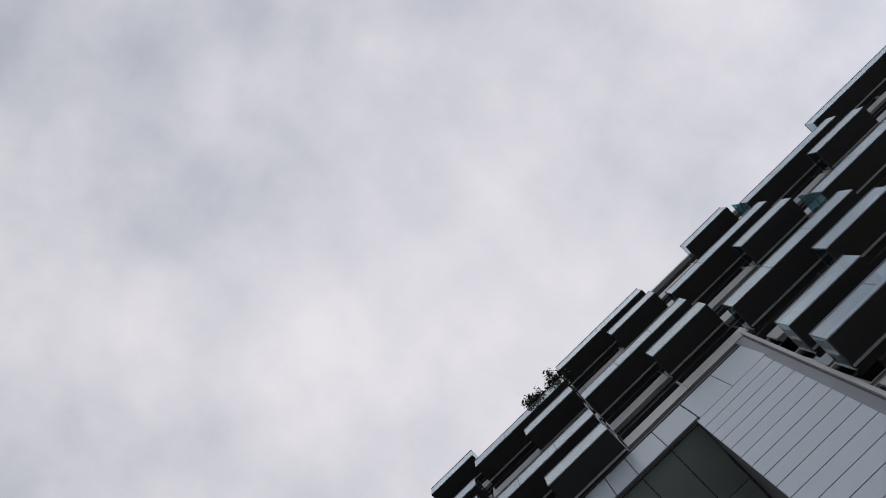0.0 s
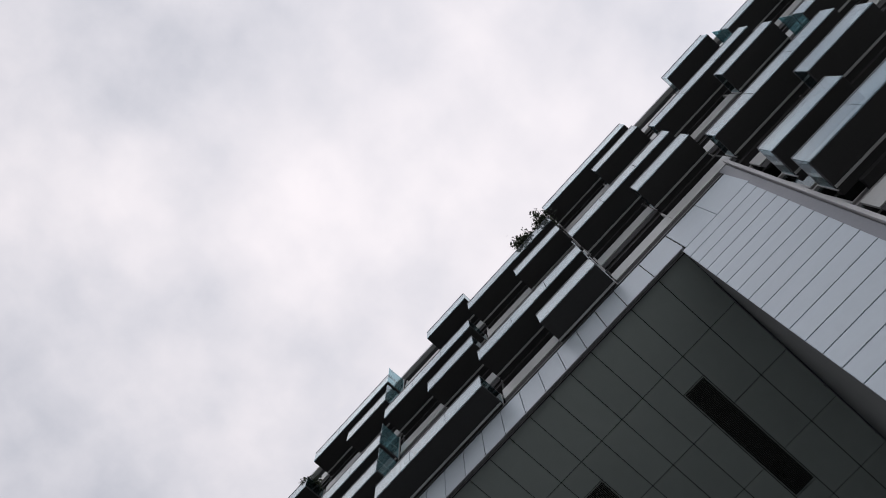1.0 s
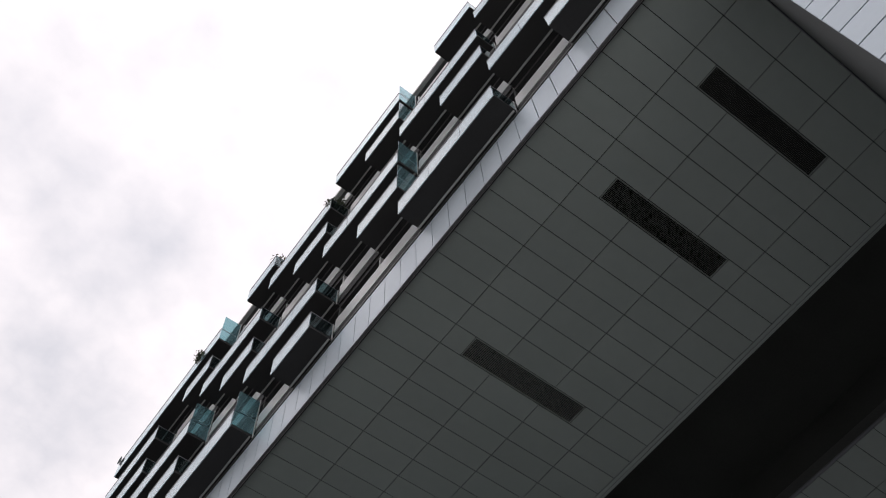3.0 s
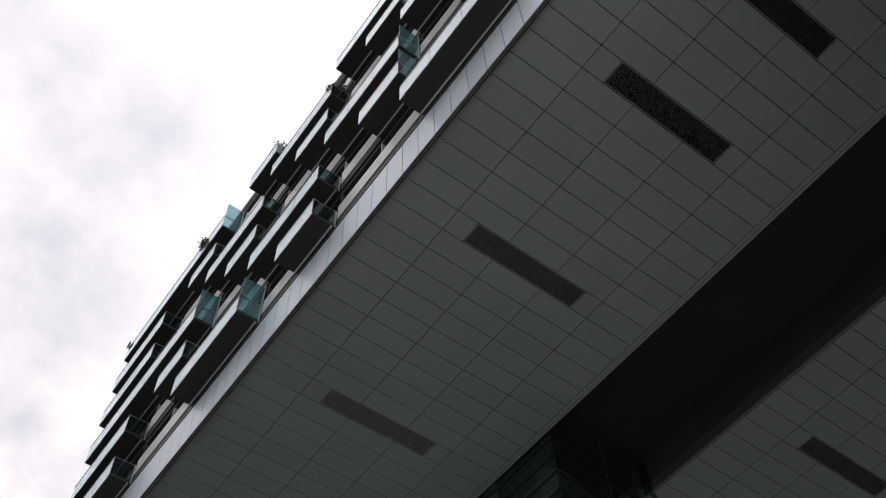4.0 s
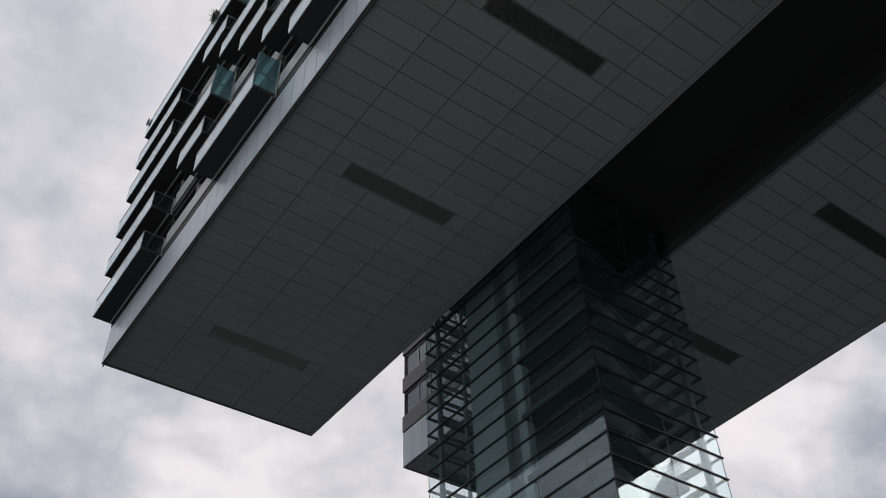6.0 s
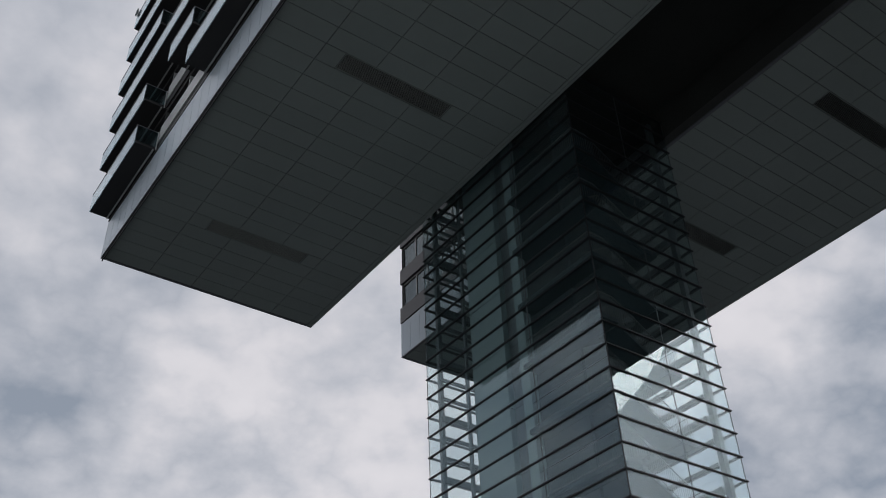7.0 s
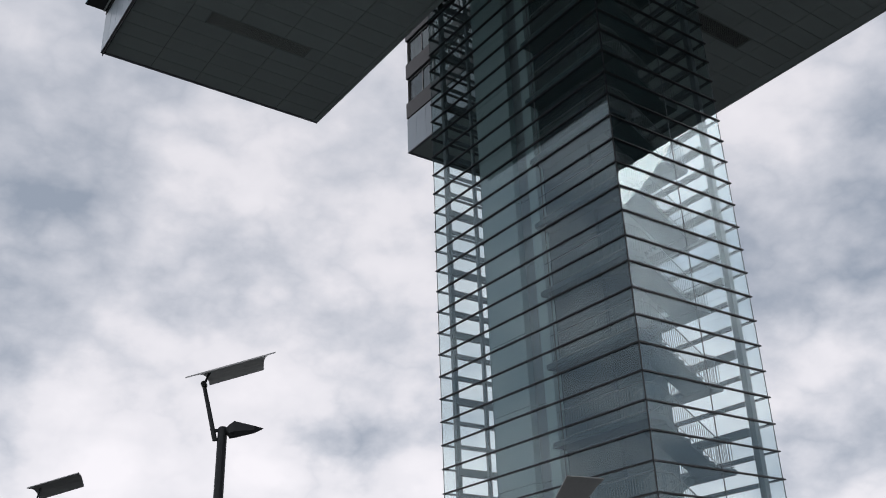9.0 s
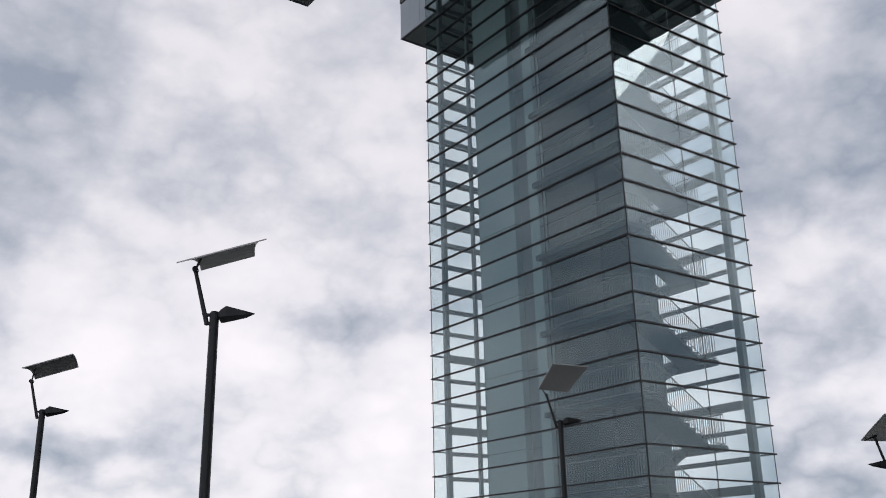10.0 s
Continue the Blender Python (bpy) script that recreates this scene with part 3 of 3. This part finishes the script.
piece("joint_bar", TX0 - 0.008, 25.565, 0.05, TX0 + 0.02, 25.595, zt, M_STEEL, tower)
piece("joint_bar", 26.935, TY0 - 0.008, 0.05, 26.965, TY0 + 0.02, zt, M_STEEL, tower)
for x, y, s in ((24.02, 32.62, 0.20), (29.75, 32.2, 0.30), (29.78, 21.90, 0.25), (24.40, 31.02, 0.14)):
    b = bmesh.new()
    add_box(b, x - s / 2, y - s / 2, 0, x + s / 2, y + s / 2, zt)
    part("column", b, M_STEEL, tower, "grey painted steel column")
# beams of the open shaft and the far side, one for each row of panes
for i in range(TOP - 1):
    z = Z0 + PITCH * i - 0.04
    deep = 0.30 if i % 3 == 1 else 0.16
    wide = 0.20 if i % 3 == 1 else 0.12
    boxes("beam", [(29.86 - wide, 22.15, z - deep, 29.86, 32.0, z)], M_STEEL, tower, "grey steel beam")
    boxes("beam", [(23.95, 32.62 - wide, z - deep, 29.58, 32.62, z)], M_STEEL, tower, "grey steel beam")
# lift shaft
for i in range(12):
    z = 0.02 + 3.049 * i
    boxes("shaft_wall", [(24.5, 28.3, z + 0.01, 29.0, 30.68, z + 3.03)], M_CORE, tower, "pale concrete lift shaft")
    boxes("shaft_door_niche", [(24.8, 27.35, z + 0.01, 29.0, 28.29, z + 3.03)], M_STEEL, tower)
b = bmesh.new()
add_box(b, 24.35, 26.65, 0, 24.75, 27.2, zt)
part("shaft_pier", b, M_CORE, tower, "pale pier beside the stair")
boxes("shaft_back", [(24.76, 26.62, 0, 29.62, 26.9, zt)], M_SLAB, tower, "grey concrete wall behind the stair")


# stairs: landing at the street end, half landing at the far end
def railing(pts, parent, end_posts=True):
    """Uprights and a top rail over a line of floor points."""
    b = bmesh.new()
    for p, q in zip(pts[:-1], pts[1:]):
        p, q = Vector(p), Vector(q)
        n = max(2, int((q - p).length / 0.125))
        for i in range(n + 1):
            a = p.lerp(q, i / n)
            add_bar(b, a + Vector((0, 0, 0.04)), a + Vector((0, 0, 1.1)), 0.014, 4)
        add_bar(b, p + Vector((0, 0, 1.1)), q + Vector((0, 0, 1.1)), 0.026, 6)
        add_bar(b, p + Vector((0, 0, 0.07)), q + Vector((0, 0, 0.07)), 0.018, 4)
    return part("railing", b, M_RAIL, parent, "galvanised railing with thin uprights")


def flight(z_top, down, y0, y1, x_top, x_low):
    """Nine steps with a sloping soffit between x_top and x_low."""
    b = bmesh.new()
    n = 9
    prof = []
    for i in range(n):
        xa = x_top + (x_low - x_top) * i / n
        xb = x_top + (x_low - x_top) * (i + 1) / n
        z = z_top - down * (i + 1) / n + down / n * 0.0
        prof += [(xa, z), (xb, z)]
    low = [(x_low, z_top - down - 0.18), (x_top, z_top - 0.30)]
    ring = prof + low
    va = [b.verts.new((x, y0, z)) for x, z in ring]
    vb = [b.verts.new((x, y1, z)) for x, z in ring]
    b.faces.new(va)
    b.faces.new(vb[::-1])
    for i in range(len(ring)):
        j = (i + 1) % len(ring)
        b.faces.new((va[i], va[j], vb[j], vb[i]))
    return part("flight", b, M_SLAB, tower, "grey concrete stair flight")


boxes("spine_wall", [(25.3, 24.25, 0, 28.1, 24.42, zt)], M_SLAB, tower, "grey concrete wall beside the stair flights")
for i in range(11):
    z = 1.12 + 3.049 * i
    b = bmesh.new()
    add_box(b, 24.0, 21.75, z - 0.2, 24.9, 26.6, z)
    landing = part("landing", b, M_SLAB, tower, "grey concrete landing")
    railing([(24.05, 26.3, z), (24.05, 21.85, z), (24.88, 21.85, z)], landing)
    if i == 0:
        continue
    b = bmesh.new()
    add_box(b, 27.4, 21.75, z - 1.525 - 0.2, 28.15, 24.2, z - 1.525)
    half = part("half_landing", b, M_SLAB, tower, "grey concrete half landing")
    railing([(27.42, 21.8, z - 1.525), (28.10, 21.8, z - 1.525), (28.10, 24.15, z - 1.525)], half)
    f1 = flight(z, 1.525, 21.8, 22.95, 24.9, 27.4)
    railing([(24.9, 21.85, z), (27.4, 21.85, z - 1.525)], f1)
    f2 = flight(z - 1.525, 1.525, 23.05, 24.15, 27.4, 24.9)
    railing([(27.4, 23.1, z - 1.525), (24.9, 23.1, z - 3.05)], f2)


# ---- street lamps ----
def street_lamp(x, y, height, turn, rise=0.30, arch=0.36, bend=0.60, spot=1.0, lift=0.86, shear=0.0, flare=0.55, wide=0.95, hinge=0.0):
    """A post with a spotlight that shines up on a tilted reflector sheet on an arm. Its local x axis is the way of the spotlight."""
    lamp = thing("street_lamp", "black street lamp with spotlight and tilted grey reflector sheet", "street lamp", "lamps along the quay")
    b = bmesh.new()
    add_bar(b, (0, 0, 0), (0, 0, height), 0.095, 20, 0.08)
    add_bar(b, (0, 0, height), (0, 0, height + 0.03), 0.08, 20, 0.06)
    add_bar(b, (0, 0, 0), (0, 0, 0.04), 0.17, 20)
    part("post", b, M_POST, lamp, "tapered black post")
    b = bmesh.new()
    add_bar(b, (0, 0, height - 0.03), (-0.15, 0, height - 0.03), 0.03, 10)
    add_bar(b, (0, 0, height - 0.17), (-0.14, 0, height - 0.19), 0.03, 10)
    add_bar(b, (-0.12, 0, height - 0.20), (-0.37, 0, height + 0.78), 0.042, 12, 0.034)
    add_bar(b, (-0.37, -0.07, height + 0.79), (-0.37, 0.07, height + 0.79), 0.05, 12)
    part("arm", b, M_POST, lamp, "black slanting arm")
    # spotlight: a tapering wedge
    b = bmesh.new()
    ring = []
    for px, w, lo, hi in ((0.05, 0.05, -0.07, -0.01), (0.12, 0.12, -0.16, 0.04), (0.21, 0.15, -0.14, 0.095), (0.54, 0.09, -0.07, 0.025), (0.69, 0.012, -0.008, 0.0)):
        ring.append([b.verts.new((px * spot, yy, height + zz)) for yy, zz in ((-w, lo * 0.6), (-w * 0.5, lo), (w * 0.5, lo), (w, lo * 0.6), (w, hi), (-w, hi))])
    for r0, r1 in zip(ring[:-1], ring[1:]):
        for i in range(6):
            j = (i + 1) % 6
            b.faces.new((r0[i], r0[j], r1[j], r1[i]))
    b.faces.new(ring[0][::-1])
    b.faces.new(ring[-1])
    part("spotlight", b, M_POST, lamp, "black wedge-shaped spotlight")
    # reflector: a slightly bowed sheet
    b = bmesh.new()
    n = 8
    tops, lows = [], []
    for i in range(n + 1):
        u = i / n
        row_t, row_l = [], []
        for j in range(n + 1):
            v = j / n - 0.5
            px = 0.13 + (u - 0.5) * (wide + flare * (v + 0.5) ** 2) + shear * v
            back = 0.95 * (0.5 - v)
            pz = height + lift + rise * (px + 0.3) + arch * back - bend * max(0.0, back - 0.3) ** 2
            py = -0.95 * v
            row_t.append(b.verts.new((px, py, pz + 0.012)))
            row_l.append(b.verts.new((px, py, pz - 0.012)))
        tops.append(row_t)
        lows.append(row_l)
    for i in range(n):
        for j in range(n):
            b.faces.new((tops[i][j], tops[i + 1][j], tops[i + 1][j + 1], tops[i][j + 1]))
            b.faces.new((lows[i][j], lows[i][j + 1], lows[i + 1][j + 1], lows[i + 1][j]))
    rim = [(i, 0) for i in range(n)] + [(n, j) for j in range(n)] + [(i, n) for i in range(n, 0, -1)] + [(0, j) for j in range(n, 0, -1)]
    for (a, c), (d, e) in zip(rim, rim[1:] + rim[:1]):
        b.faces.new((tops[a][c], tops[d][e], lows[d][e], lows[a][c]))
    bar = bmesh.new()
    near_edge = tops[1][n // 2 if hinge == 0 else 0].co
    add_bar(bar, (-0.37, 0, height + 0.79), near_edge, 0.022, 8)
    part("bracket", bar, M_POST, lamp, "short black bracket")
    part("reflector", b, M_MIRROR, lamp, "tilted bowed grey reflector sheet")
    lamp.matrix_basis = pose(x, y, 0, 0, 0, turn)
    return lamp


street_lamp(6.35, 15.4, 6.0, -30)
street_lamp(6.48, 27.05, 6.0, -30, arch=0.10, bend=0.55, lift=1.12, flare=0.15, wide=1.12)
street_lamp(20.3, 21.8, 6.0, -38, rise=-0.12, arch=-0.62, bend=0.15, lift=1.70, shear=0.5, flare=0.15, hinge=-0.5)
street_lamp(27.45, 15.5, 4.42, -38, rise=-0.05, arch=-0.62, bend=0.15, spot=-1.0, lift=1.38, shear=0.5, flare=0.15, hinge=-0.5)


# ---- plants and small things on the balconies ----
def bush(name, x, y, z, r, h, mat, label, seed):
    g = random.Random(seed)
    b = bmesh.new()
    tub = bmesh.new()
    add_bar(tub, (0, 0, 0), (0, 0, 0.42), 0.20, 16, 0.26)
    add_bar(tub, (0, 0, 0.40), (0, 0, 0.46), 0.28, 16)
    plant = thing(name, label, "plant", at=(x, y, z))
    part("planter", tub, M_POT, plant, "round grey planter")
    stem = bmesh.new()
    tips = []
    for i in range(14):
        a, e = g.uniform(0, math.tau), g.uniform(0.2, 1.0)
        mid = Vector((math.cos(a) * r * 0.4 * e, math.sin(a) * r * 0.4 * e, 0.45 + h * 0.45))
        tip = Vector((math.cos(a) * r * e, math.sin(a) * r * e, 0.45 + h * g.uniform(0.5, 1.0)))
        add_bar(stem, (0, 0, 0.4), mid, 0.018, 5, 0.012)
        add_bar(stem, mid, tip, 0.012, 5, 0.005)
        tips += [mid.lerp(tip, t) for t in (0.3, 0.6, 0.85, 1.0)]
    part("stems", stem, M_BARK, plant)
    for i in range(2400):
        c = g.choice(tips) + Vector((g.gauss(0, 0.17), g.gauss(0, 0.17), g.gauss(0, 0.17)))
        q = Euler((g.uniform(0, 6), g.uniform(0, 6), g.uniform(0, 6))).to_matrix()
        s = g.uniform(0.07, 0.14)
        v = [b.verts.new(c + q @ Vector(p) * s) for p in ((0, -1, 0), (0.45, 0, 0.1), (0, 1, 0), (-0.45, 0, 0.1))]
        b.faces.new(v)
    tagged(part("foliage", b, mat, plant), kind="stuff")


bush("balcony_shrub", 9.45, 1.0, level(4) + 0.2, 0.85, 2.3, M_LEAF, "dark leafy shrub in a grey planter on a balcony", 1)
bush("balcony_shrub", 9.40, 2.2, level(4) + 0.2, 0.7, 2.0, M_LEAF, "dark leafy shrub in a grey planter on a balcony", 2)
bush("balcony_shrub", 9.6, 19.9, level(4) + 0.2, 0.42, 1.0, M_LEAF, "dark leafy shrub in a grey planter on a balcony", 3)
bush("balcony_shrub", 9.6, 26.4, level(5) + 0.2, 0.42, 1.0, M_BROWNLEAF, "dry brown shrub in a grey planter on a balcony", 4)


def dish(x, y, z, r):
    """A small round dish on a short mast behind the balustrade."""
    d = thing("satellite_dish", "small dark satellite dish on a mast on the top balcony", "satellite dish", at=(x, y, z))
    b = bmesh.new()
    add_bar(b, (0.12, 0, 0), (0.12, 0, 1.2), 0.025, 8)
    add_bar(b, (0.12, 0, 1.15), (0.0, 0, 1.25), 0.02, 8)
    part("mast", b, M_STEEL, d, "thin grey mast")
    b = bmesh.new()
    rings = []
    for i in range(1, 6):
        q = r * i / 5
        rings.append([b.verts.new((-0.35 * q * q / r, math.cos(a * math.tau / 18) * q, 1.25 + math.sin(a * math.tau / 18) * q)) for a in range(18)])
    for p, q in zip(rings[:-1], rings[1:]):
        for i in range(18):
            j = (i + 1) % 18
            b.faces.new((p[i], p[j], q[j], q[i]))
    b.faces.new(rings[0])
    me = part("dish", b, M_STEEL, d, "dark grey round dish")
    solid = me.modifiers.new("thick", "SOLIDIFY")
    solid.thickness = 0.02


dish(9.02, 45.05, level(5) + 0.2, 0.30)
bush("balcony_shrub", 9.25, 34.7, level(5) + 0.2, 0.22, 0.95, M_LEAF, "small dark pot plant on the top balcony", 5)
